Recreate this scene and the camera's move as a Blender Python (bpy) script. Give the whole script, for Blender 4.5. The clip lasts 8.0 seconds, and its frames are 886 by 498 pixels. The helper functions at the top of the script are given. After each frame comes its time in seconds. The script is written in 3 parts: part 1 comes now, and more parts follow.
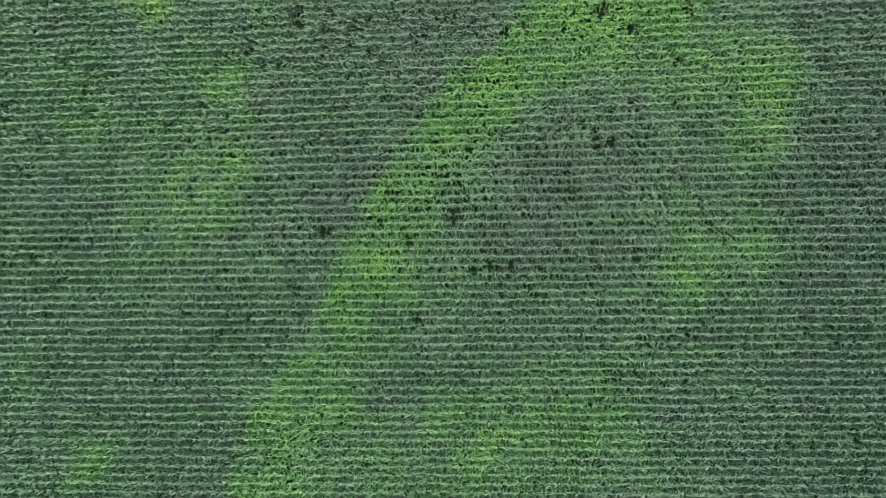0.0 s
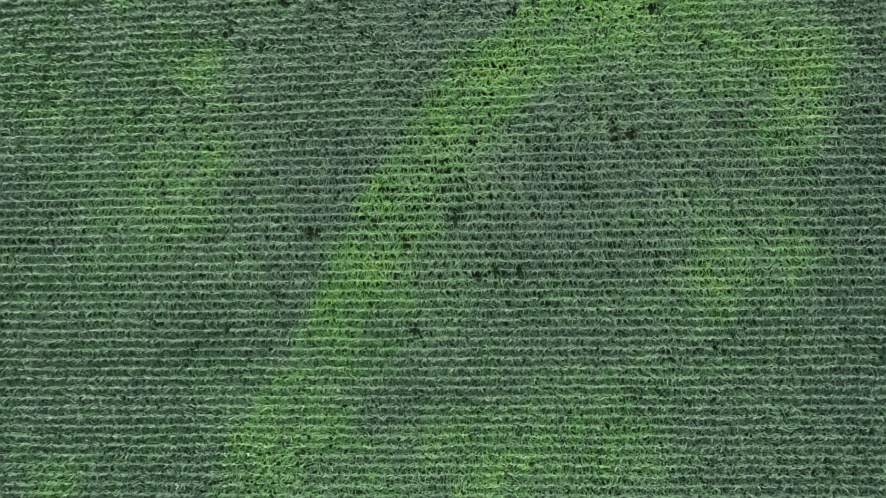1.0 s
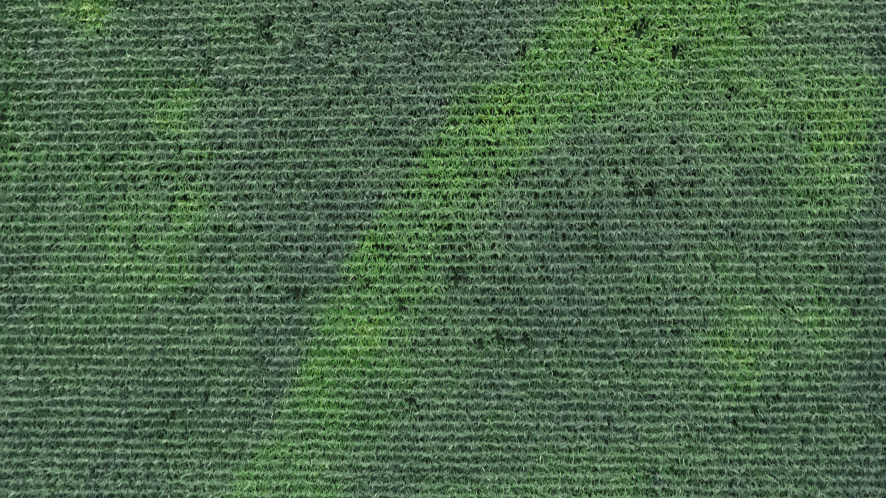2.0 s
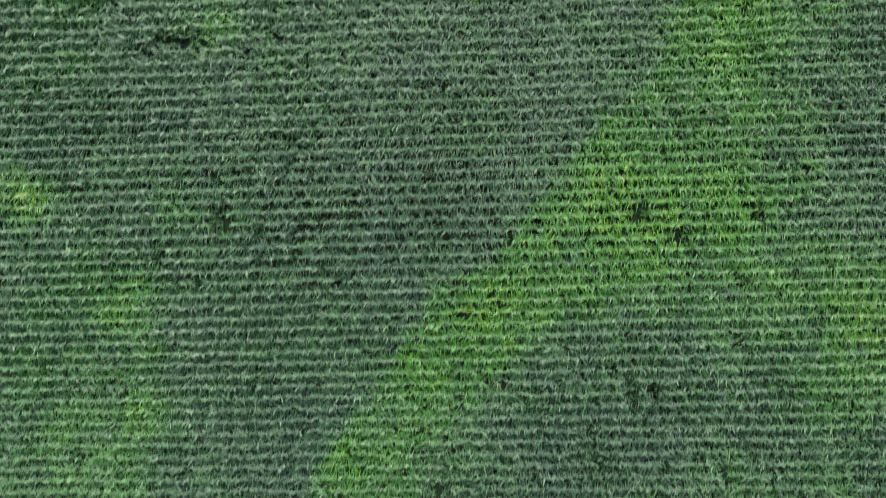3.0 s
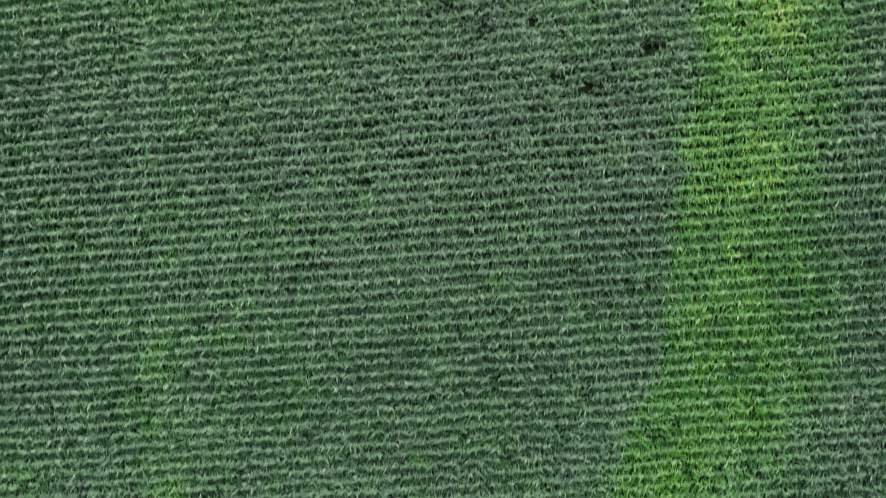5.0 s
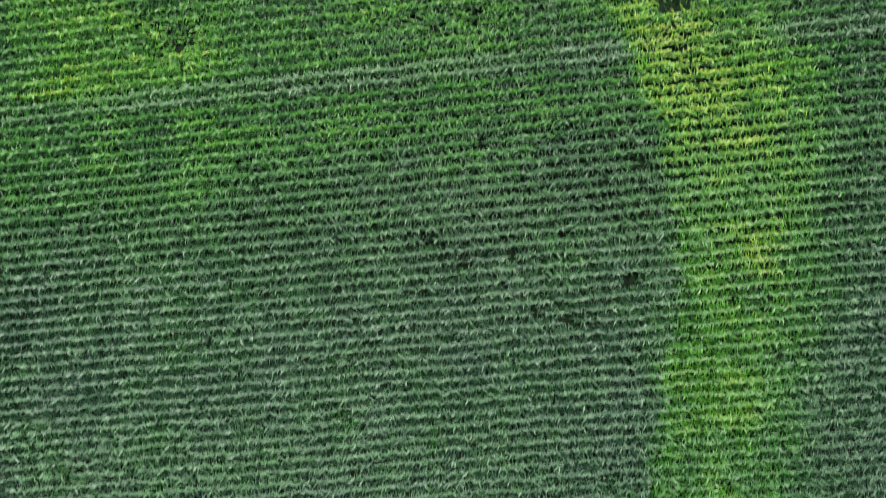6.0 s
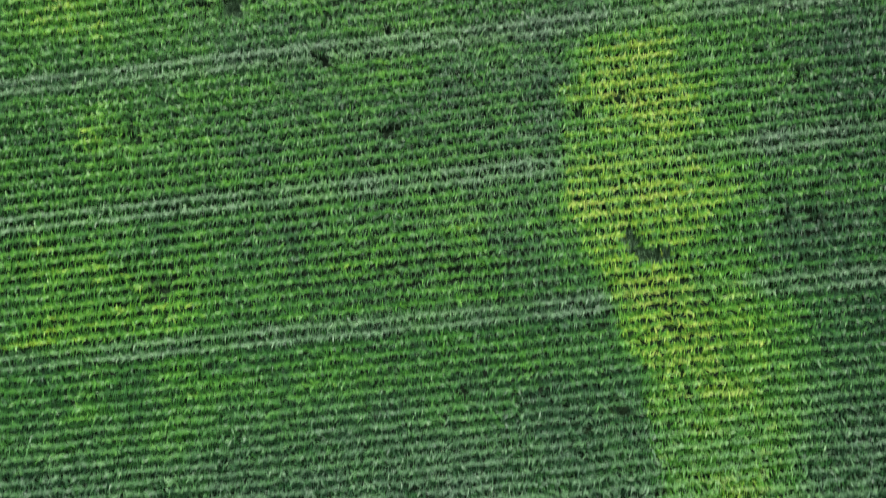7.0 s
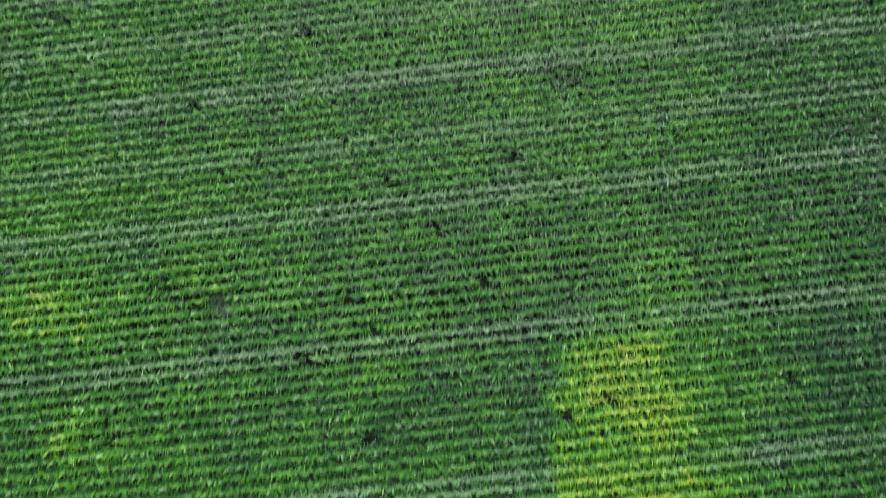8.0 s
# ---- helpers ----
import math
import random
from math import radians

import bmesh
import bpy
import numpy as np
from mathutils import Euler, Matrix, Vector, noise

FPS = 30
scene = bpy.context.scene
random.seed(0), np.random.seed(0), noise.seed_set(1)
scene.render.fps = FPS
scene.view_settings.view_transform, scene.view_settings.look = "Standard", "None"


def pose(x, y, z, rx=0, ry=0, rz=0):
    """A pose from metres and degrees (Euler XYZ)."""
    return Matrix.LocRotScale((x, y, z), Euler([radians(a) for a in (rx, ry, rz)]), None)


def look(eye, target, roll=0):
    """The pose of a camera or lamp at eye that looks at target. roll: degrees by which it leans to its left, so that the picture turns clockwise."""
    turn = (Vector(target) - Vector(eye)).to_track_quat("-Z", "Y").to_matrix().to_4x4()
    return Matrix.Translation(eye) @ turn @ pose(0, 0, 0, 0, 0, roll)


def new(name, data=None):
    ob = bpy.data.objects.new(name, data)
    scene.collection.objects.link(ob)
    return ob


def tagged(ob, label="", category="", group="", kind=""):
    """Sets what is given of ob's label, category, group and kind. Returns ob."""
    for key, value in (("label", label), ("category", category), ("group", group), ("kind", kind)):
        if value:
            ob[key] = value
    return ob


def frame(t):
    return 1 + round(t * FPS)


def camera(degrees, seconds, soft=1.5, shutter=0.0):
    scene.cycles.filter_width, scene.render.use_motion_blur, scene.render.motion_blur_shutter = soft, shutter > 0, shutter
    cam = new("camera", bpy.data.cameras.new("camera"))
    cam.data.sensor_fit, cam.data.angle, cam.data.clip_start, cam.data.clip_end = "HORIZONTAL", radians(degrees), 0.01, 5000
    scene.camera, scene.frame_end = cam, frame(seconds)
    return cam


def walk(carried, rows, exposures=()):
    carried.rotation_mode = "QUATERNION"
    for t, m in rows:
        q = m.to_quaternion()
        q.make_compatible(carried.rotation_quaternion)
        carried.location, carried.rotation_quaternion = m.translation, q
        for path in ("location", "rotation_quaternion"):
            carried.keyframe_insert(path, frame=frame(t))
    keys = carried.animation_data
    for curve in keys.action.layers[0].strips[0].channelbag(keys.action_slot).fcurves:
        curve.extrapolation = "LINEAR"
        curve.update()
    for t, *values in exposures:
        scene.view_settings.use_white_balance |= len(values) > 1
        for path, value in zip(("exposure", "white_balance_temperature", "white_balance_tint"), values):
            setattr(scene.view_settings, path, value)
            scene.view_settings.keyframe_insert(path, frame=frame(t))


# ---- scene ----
# ---- camera and walk ----
cam = camera(74.65, 8.0, soft=0.6, shutter=0.45)
# seconds, metres (x, y, z), degrees (rx, ry, rz): a drone that sinks, then flies along over the field
PATH = [
    (0.00, 1.572, -2.186, 52.071, 1.526, 2.165, -1.708),
    (0.25, 1.415, -2.006, 50.790, 1.383, 2.082, -1.692),
    (0.50, 1.318, -1.877, 49.516, 1.331, 2.042, -1.682),
    (0.75, 1.249, -1.807, 48.242, 1.384, 2.015, -1.679),
    (1.00, 1.154, -1.762, 46.972, 1.527, 1.941, -1.678),
    (1.25, 0.996, -1.447, 45.798, 1.563, 1.783, -1.638),
    (1.50, 0.803, -0.383, 44.846, 1.200, 1.566, -1.497),
    (1.75, 0.656, 1.585, 44.037, 0.505, 1.355, -1.282),
    (2.00, 0.655, 4.287, 43.154, -0.170, 1.210, -1.092),
    (2.25, 0.865, 7.420, 42.022, -0.477, 1.158, -1.040),
    (2.50, 1.269, 10.745, 40.686, -0.361, 1.169, -1.194),
    (2.75, 1.776, 14.201, 39.478, -0.164, 1.195, -1.521),
    (3.00, 2.374, 17.858, 38.733, -0.189, 1.272, -1.883),
    (3.25, 3.081, 21.707, 38.519, -0.427, 1.433, -2.172),
    (3.50, 3.856, 25.538, 38.583, -0.586, 1.597, -2.418),
    (3.75, 4.611, 29.169, 38.650, -0.442, 1.667, -2.694),
    (4.00, 5.285, 32.688, 38.687, -0.128, 1.648, -3.003),
    (4.25, 5.888, 36.293, 38.754, 0.089, 1.612, -3.304),
    (4.50, 6.498, 40.074, 38.803, 0.095, 1.621, -3.574),
    (4.75, 7.137, 44.000, 38.801, -0.088, 1.655, -3.809),
    (5.00, 7.738, 48.000, 38.822, -0.402, 1.637, -4.006),
    (5.25, 8.285, 52.013, 38.889, -0.762, 1.562, -4.173),
    (5.50, 8.823, 55.983, 38.957, -1.074, 1.483, -4.321),
    (5.75, 9.401, 59.855, 38.973, -1.245, 1.456, -4.460),
    (6.00, 10.014, 63.559, 38.930, -1.202, 1.470, -4.593),
    (6.25, 10.602, 67.085, 38.883, -0.930, 1.453, -4.712),
    (6.50, 11.172, 70.629, 38.857, -0.515, 1.421, -4.818),
    (6.75, 11.766, 74.381, 38.838, 0.024, 1.427, -4.919),
    (7.00, 12.365, 78.252, 38.825, 0.869, 1.452, -5.015),
    (7.25, 12.928, 82.042, 38.830, 2.216, 1.447, -5.101),
    (7.50, 13.449, 85.663, 38.861, 4.068, 1.406, -5.168),
    (7.75, 13.946, 89.119, 38.925, 6.318, 1.345, -5.207),
    (8.00, 14.427, 92.421, 39.023, 8.894, 1.275, -5.214),
]
walk(cam, [(t, pose(*row)) for t, *row in PATH], exposures=[(0.0, 0.44), (2.5, 0.35), (8.0, 0.39)])

# ---- world and sun: a bright overcast sky ----
world = bpy.data.worlds.new("overcast_sky")
scene.world = world
world.use_nodes = True
wn = world.node_tree.nodes
sky = wn.new("ShaderNodeTexSky")
sky.sky_type = "NISHITA"
sky.sun_disc = False
sky.sun_elevation = radians(57)
sky.sun_rotation = radians(10)
sky.air_density = 1.0
sky.dust_density = 4.0
wn["Background"].inputs["Strength"].default_value = 0.05
world.node_tree.links.new(sky.outputs["Color"], wn["Background"].inputs["Color"])

sun_data = bpy.data.lights.new("sun", "SUN")
sun_data.energy = 5.0
sun_data.angle = radians(10)
sun_data.color = (1.0, 0.98, 0.94)
sun = new("sun", sun_data)
sun.matrix_world = look((14, 64, 100), (0, 0, 0))


# ---- materials ----
def node_material(name):
    mat = bpy.data.materials.new(name)
    mat.use_nodes = True
    nodes, links = mat.node_tree.nodes, mat.node_tree.links
    return mat, nodes, links, nodes["Principled BSDF"], nodes["Material Output"]


def ramp(nodes, stops):
    node = nodes.new("ShaderNodeValToRGB")
    el = node.color_ramp.elements
    while len(el) < len(stops):
        el.new(0.5)
    for e, (p, c) in zip(el, stops):
        e.position, e.color = p, (*c, 1)
    return node


def leaf_material():
    """Maize leaf: colour from the plant's tone (0 blue-green, 1 yellow; row shade included), a waxy bloom, streaks and
    per-leaf variation.
    """
    mat, nodes, links, bsdf, out = node_material("maize_leaf")
    tone = nodes.new("ShaderNodeAttribute")
    tone.attribute_name = "tone"
    bloom = nodes.new("ShaderNodeAttribute")
    bloom.attribute_name = "bloom"
    vivid = nodes.new("ShaderNodeAttribute")
    vivid.attribute_name = "vivid"
    dull_ramp, vivid_ramp = ramp(nodes, DULL_STOPS), ramp(nodes, VIVID_STOPS)
    colours = nodes.new("ShaderNodeMix")
    colours.data_type = "RGBA"
    links.new(vivid.outputs["Fac"], colours.inputs["Factor"])
    links.new(dull_ramp.outputs["Color"], colours.inputs["A"])
    links.new(vivid_ramp.outputs["Color"], colours.inputs["B"])
    geo = nodes.new("ShaderNodeNewGeometry")
    grain = nodes.new("ShaderNodeTexNoise")
    grain.inputs["Scale"].default_value = 9.0
    grain.inputs["Detail"].default_value = 3.0
    links.new(geo.outputs["Position"], grain.inputs["Vector"])
    # tone shifted a little from leaf to leaf and along the leaf
    a = nodes.new("ShaderNodeMath")
    a.operation = "MULTIPLY_ADD"
    links.new(geo.outputs["Random Per Island"], a.inputs[0])
    a.inputs[1].default_value, a.inputs[2].default_value = 0.26, -0.13
    b = nodes.new("ShaderNodeMath")
    b.operation = "ADD"
    links.new(tone.outputs["Fac"], b.inputs[0])
    links.new(a.outputs[0], b.inputs[1])
    links.new(b.outputs[0], dull_ramp.inputs["Fac"])
    links.new(b.outputs[0], vivid_ramp.inputs["Fac"])
    # waxy bloom of the pale rows, and the painted light of row crests
    wax = nodes.new("ShaderNodeMix")
    wax.data_type = "RGBA"
    links.new(bloom.outputs["Fac"], wax.inputs["Factor"])
    links.new(colours.outputs["Result"], wax.inputs["A"])
    wax.inputs["B"].default_value = (*WAX, 1)
    val = nodes.new("ShaderNodeMath")
    val.operation = "MULTIPLY_ADD"
    links.new(grain.outputs["Fac"], val.inputs[0])
    val.inputs[1].default_value, val.inputs[2].default_value = 0.7, 0.65
    hsv = nodes.new("ShaderNodeHueSaturation")
    links.new(wax.outputs["Result"], hsv.inputs["Color"])
    links.new(val.outputs[0], hsv.inputs["Value"])
    links.new(hsv.outputs["Color"], bsdf.inputs["Base Color"])
    bsdf.inputs["Roughness"].default_value = 0.46
    bsdf.inputs["Specular IOR Level"].default_value = 0.42
    through_leaf = nodes.new("ShaderNodeBsdfTranslucent")
    links.new(hsv.outputs["Color"], through_leaf.inputs["Color"])
    mix = nodes.new("ShaderNodeMixShader")
    mix.inputs["Fac"].default_value = 0.1
    links.new(bsdf.outputs["BSDF"], mix.inputs[1])
    links.new(through_leaf.outputs["BSDF"], mix.inputs[2])
    links.new(mix.outputs["Shader"], out.inputs["Surface"])
    return mat


def soil_material():
    mat, nodes, links, bsdf, out = node_material("field_soil")
    geo = nodes.new("ShaderNodeNewGeometry")
    big = nodes.new("ShaderNodeTexNoise")
    big.inputs["Scale"].default_value = 0.6
    big.inputs["Detail"].default_value = 8
    fine = nodes.new("ShaderNodeTexNoise")
    fine.inputs["Scale"].default_value = 14.0
    fine.inputs["Detail"].default_value = 6
    for n in (big, fine):
        links.new(geo.outputs["Position"], n.inputs["Vector"])
    mixed = nodes.new("ShaderNodeMath")
    mixed.operation = "MULTIPLY"
    links.new(big.outputs["Fac"], mixed.inputs[0])
    links.new(fine.outputs["Fac"], mixed.inputs[1])
    # almost black green: shade between the rows is put into the soil colour
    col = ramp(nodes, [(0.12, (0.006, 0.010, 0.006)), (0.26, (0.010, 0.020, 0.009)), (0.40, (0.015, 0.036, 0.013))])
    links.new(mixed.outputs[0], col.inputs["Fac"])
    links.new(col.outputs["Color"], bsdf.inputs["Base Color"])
    bump = nodes.new("ShaderNodeBump")
    bump.inputs["Distance"].default_value = 0.05
    links.new(fine.outputs["Fac"], bump.inputs["Height"])
    links.new(bump.outputs["Normal"], bsdf.inputs["Normal"])
    bsdf.inputs["Roughness"].default_value = 0.95
    bsdf.inputs["Specular IOR Level"].default_value = 0.1
    return mat


def stalk_material():
    mat, nodes, links, bsdf, out = node_material("maize_stalk")
    geo = nodes.new("ShaderNodeNewGeometry")
    n = nodes.new("ShaderNodeTexNoise")
    n.inputs["Scale"].default_value = 6
    links.new(geo.outputs["Position"], n.inputs["Vector"])
    col = ramp(nodes, [(0.3, (0.06, 0.10, 0.03)), (0.7, (0.12, 0.16, 0.06))])
    links.new(n.outputs["Fac"], col.inputs["Fac"])
    links.new(col.outputs["Color"], bsdf.inputs["Base Color"])
    bsdf.inputs["Roughness"].default_value = 0.6
    return mat


# leaf colours from healthy to yellowing: the waxy blue-green of the south and the fresh green of the north
DULL_STOPS = [(0.0, (0.050, 0.105, 0.076)), (0.13, (0.087, 0.160, 0.099)), (0.32, (0.090, 0.205, 0.090)), (0.6, (0.125, 0.29, 0.085)), (1.0, (0.26, 0.43, 0.06))]
VIVID_STOPS = [(0.0, (0.017, 0.074, 0.025)), (0.32, (0.033, 0.163, 0.016)), (0.65, (0.085, 0.288, 0.016)), (0.88, (0.24, 0.40, 0.026)), (1.0, (0.33, 0.44, 0.07))]
WAX = (0.185, 0.285, 0.185)
LEAF, SOIL, STALK = leaf_material(), soil_material(), stalk_material()

# ---- ground ----
bm = bmesh.new()
bmesh.ops.create_grid(bm, x_segments=40, y_segments=40, size=2500)
me = bpy.data.meshes.new("ground")
bm.to_mesh(me)
bm.free()
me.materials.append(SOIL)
ground = tagged(new("ground", me), "near-black green field soil between the crop rows", "ground", kind="structure")
ground.location = (0, 40, 0)

# ---- plan of the crop ----
PITCH = 0.755                 # rows about 30 inches apart
PASS = 12 * PITCH             # a twelve-row planter pass
FIRST_PALE = 74.05            # y of the first waxy row of a pair
ROW_LOW, ROW_HIGH = FIRST_PALE - 134 * PITCH, 124.0

# the stressed, yellowish band: its sharp western edge, its breadth and strength, by y
BAND_Y = [-27, -22, -15, -9.3, -5.4, -1.9, 3, 7.4, 11.7, 15.6, 17.8, 20, 22.8, 24.9, 28, 31.5, 35.1, 40, 44.4, 48.7, 53.5, 58, 63.2, 67.2, 73.6,
          76.7, 79.7, 83.7, 88.9, 91.8, 95.9]
BAND_X = [-21.5, -20.4, -18, -13.8, -11.7, -10.1, -7.4, -4.3, -1.2, 1.2, 5.5, 7.4, 9.5, 11, 15, 16.6, 17.8, 20.3, 20.9, 21.7, 22.5, 23.9, 23.9, 23.5,
          22.6, 20.7, 19.9, 19.9, 20.6, 21.8, 25]
BAND_WIDE = [10, 10, 10, 9.5, 9.5, 8.5, 8, 8, 10, 14, 17, 17, 15, 13, 10, 10, 12, 12, 11.5, 11, 11, 11.5, 12, 11.5, 11, 10, 11, 11, 10, 8, 6]
BAND_MIGHT = [.32, .32, .3, .3, .29, .29, .31, .33, .35, .35, .35, .33, .29, .24, .2, .2, .2, .23, .29, .36, .39, .38, .4, .42, .42, .42, .42, .4, .38,
              .2, 0]

# yellowish patches: x, y, half-axes, strength
YELLOW_SOUTH = [(-25, 21.6, 3.1, 1.8, 0.471), (-19.5, 13.1, 2.3, 3.1, 0.31), (-18.5, 7.7, 2.1, 2, 0.414), (-23.7, 6.6, 3.6, 2.6, 0.414),
                (-32.5, 11.3, 2.4, 1.6, 0.368), (-21.2, 3.5, 4.1, 2.3, 0.31), (-32.9, -19.2, 2.3, 1.8, 0.517),
                (-39.1, -11.7, 2.1, 2.5, 0.265), (-26.4, 1.1, 3.1, 3.1, 0.207), (-7, 20.3, 3, 1.5, 0.127), (-14.2, 20.1, 2.6, 1.3, 0.265),
                (-14.9, -12.8, 3, 3, 0.265), (-5.1, -2.1, 3, 2.5, 0.265), (5.9, 12.6, 3, 3, 0.172), (13.6, 19.6, 3, 2, 0.368),
                (20.5, -3.3, 1.9, 3.7, 0.621), (27.4, 10.2, 2.9, 4.5, 0.31), (26.4, -1.5, 2.2, 2.9, 0.414), (20.8, 15, 7.3, 2.5, 0.23),
                (30.5, 15.6, 2.4, 3, 0.207)]
YELLOW_LOWER = [(2.9, -18.1, 8.8, 3.4, 0.352), (-13.1, -20.7, 4.5, 2.5, 0.256), (10.9, -13.8, 5.8, 2.4, 0.224), (15.6, -18.3, 2.9, 1.5, 0.32),
                (10.7, -5, 4.4, 3, 0.08), (25.8, -13.7, 2.9, 2.9, 0.16), (-37.6, -20.8, 4.7, 1.3, 0.256), (-8.6, -3.7, 2.7, 2.7, 0.28),
                (-3.8, -1, 2.3, 2.3, 0.24), (0.2, 5.9, 3.1, 2.3, 0.14), (5.7, 12.4, 1.9, 2.3, 0.25), (9.6, 13.8, 4.2, 1.9, 0.2),
                (13.2, 19.9, 2.7, 2.3, 0.24), (12.1, 23.7, 1.9, 1.5, 0.16), (21.9, -3.3, 2.1, 3.5, 0.32), (28.9, 10.3, 1.9, 4.2, 0.24),
                (20.8, 21.2, 0.9, 4.6, 0.16), (23.1, 25.3, 2.3, 1.1, 0.24)]
YELLOW_MIDDLE = [(-26.1, 21.9, 2.0, 1.4, 0.6), (-19.2, 13.3, 1.4, 1.8, 0.55), (-19.1, 8.2, 2.0, 1.6, 0.5), (-25.7, 5.2, 1.8, 1.4, 0.4),
                 (-23.0, 2.8, 2.4, 1.6, 0.25), (27.6, -0.7, 1.1, 2.3, 0.18), (6.2, 13.0, 2.2, 2.2, 0.21), (7.5, 17.7, 1.8, 1.5, 0.18),
                 (12.7, 21.2, 2.2, 1.8, 0.21), (0.6, 12.1, 1.8, 2.2, 0.12), (-26.0, 22.7, 1.3, 2.2, 0.5), (-19.5, 14.6, 1.5, 1.5, 0.5),
                 (-12.2, 32.9, 1.1, 1.3, 0.5), (-13.3, 38.1, 1.7, 1.3, 0.35), (-12.6, 41.6, 1.5, 1.1, 0.4), (28.7, 38.1, 2.1, 1.8, 0.24),
                 (18.2, 34.5, 1.3, 0.8, 0.21)]
YELLOW_UPPER = [(21.9, 16.5, 2.1, 1.5, 0.25), (28.8, 11.1, 2.1, 2.9, 0.2), (-12.2, 42.1, 1.1, 2.2, 0.45), (-12.4, 32.8, 1.1, 0.9, 0.6),
                (-12.9, 49.3, 1.5, 2.2, 0.2), (4.6, 34.5, 0.6, 0.4, 0.7), (-0.4, 32.8, 4.1, 1.5, 0.15), (27.2, 52.3, 2.5, 2.2, 0.5),
                (24.2, 45.3, 1.8, 2.2, 0.25), (28.8, 38.8, 1.8, 1.6, 0.4), (19.4, 31.3, 2.2, 3.6, 0.3), (19.8, 26.9, 2.2, 2.2, 0.2),
                (-22.2, 34.4, 2.7, 1.5, 0.2)]
YELLOW_BAND = [(25.0, 73.3, 1.6, 2.2, 0.6), (26.3, 71.0, 1.6, 2.2, 0.45), (28.8, 60.9, 2.2, 2.6, 0.5), (24.9, 62.3, 1.8, 2.6, 0.3),
               (23.7, 52.8, 1.3, 2.2, 0.4), (31.2, 69.8, 1.8, 2.2, 0.3), (27.7, 65.4, 2.2, 2.5, 0.3), (23.9, 87.8, 2.2, 2.2, 0.45),
               (27.5, 86.7, 2.0, 2.2, 0.4), (22.8, 80.2, 1.5, 2.2, 0.5), (26.7, 79.1, 2.2, 2.2, 0.4), (25.2, 74.4, 1.6, 1.8, 0.75),
               (26.7, 71.4, 2.2, 2.2, 0.6), (28.7, 65.8, 2.9, 2.9, 0.35), (24.3, 88.7, 2.5, 2.1, 0.4), (28.2, 88.0, 1.6, 2.1, 0.3)]
YELLOW_NORTH = [(-15.7, 75.7, 6.1, 1.7, 0.625), (-11.7, 77.6, 7.5, 2.6, 0.475), (-13.3, 68.4, 5.3, 1.5, 0.475), (-4.7, 70.7, 6, 2.2, 0.237),
                (8.4, 70.7, 4.4, 1.8, 0.312), (-13, 95.5, 5, 2.7, 0.7), (-10, 89.3, 2.7, 1.9, 0.7), (-14.6, 80.1, 4.9, 3, 0.55),
                (-6, 77.9, 2.3, 1.5, 0.55), (6.1, 78.3, 3.3, 1.1, 0.475), (13.2, 78.8, 2.6, 2.2, 0.312), (3.5, 83.8, 4.5, 1.1, 0.237)]
YELLOW_TOP = [(-12.9, 98.0, 3.4, 2.3, 0.55), (-13.4, 103.0, 3.5, 2.4, 0.33), (-1.2, 98.4, 2.7, 2.3, 0.33), (-10.2, 89.5, 2.6, 1.4, 0.44),
              (-10.9, 86.4, 2.9, 1.4, 0.33), (4.9, 97.8, 4.5, 1.5, 0.22), (19.7, 109.5, 4.7, 2.1, 0.22), (27.4, 98.0, 3.3, 2.3, 0.22),
              (45.0, 110.7, 2.3, 3.0, 0.33), (-4.1, 104.5, 7.0, 1.6, 0.17), (9.8, 114.3, 12.0, 2.6, 0.11), (-10.0, 113.4, 6.1, 2.6, 0.13)]
YELLOW_BROAD = [(23.3, 25.8, 7.8, 9.0, 0.16), (24.6, 13.1, 7.1, 5.1, 0.16), (22.3, 19.3, 7.5, 7.6, 0.14), (26.2, 31.3, 4.3, 7.3, 0.16),
                (23.1, 13.9, 12.0, 6.0, 0.12), (4.9, -17.1, 12.6, 5.9, 0.14), (-26.8, 8.3, 10.3, 9.3, 0.06), (-12.8, 39.1, 4.5, 15.0, 0.05),
                (-22.4, 10.6, 7.9, 11.7, 0.06),
                (4.9, -17.6, 11.2, 4.4, 0.25), (14.9, -11.0, 9.6, 4.4, 0.14), (12.1, -21.4, 9.6, 2.4, 0.16), (26.7, 5.3, 3.8, 11.4, 0.16),
                (-21.1, 9.1, 4.6, 8.7, 0.14), (-36.0, -19.4, 7.7, 3.0, 0.2), (19.0, -4.3, 2.9, 5.9, 0.2)]
# duller, darker patches: x, y, half-axes, strength
DARK_DULL = [(-6, 18.2, 7.1, 3.6, 0.075), (-13.6, 0.2, 4.1, 6.6, 0.06), (-27.1, -11, 8.7, 4.5, 0.06), (10.4, 0.9, 7.8, 6, 0.075),
             (34.7, 2.6, 3.3, 14.7, 0.068), (21.9, -17, 4.8, 4.3, 0.06), (-36.3, 4, 4.7, 4.6, 0.038), (-1.1, 19.1, 6.2, 4.2, 0.06),
             (-8.4, 6.1, 3.5, 3.5, 0.045), (11.7, 4.5, 6.9, 3.5, 0.06), (7.2, 28.3, 5.8, 5.8, 0.038), (3.2, 20.8, 4, 2.2, 0.053),
             (27, 31.1, 3.2, 3.6, 0.022), (17.6, 49, 2.9, 6.2, 0.06), (11.2, 35.5, 5.5, 3.3, 0.03), (32.8, 45.4, 1.4, 7.2, 0.06),
             (18.8, 67.2, 3.3, 3.3, 0.038), (12.7, 55.9, 7.4, 5.2, 0.038), (36.3, 65.8, 2.1, 10.8, 0.075)]
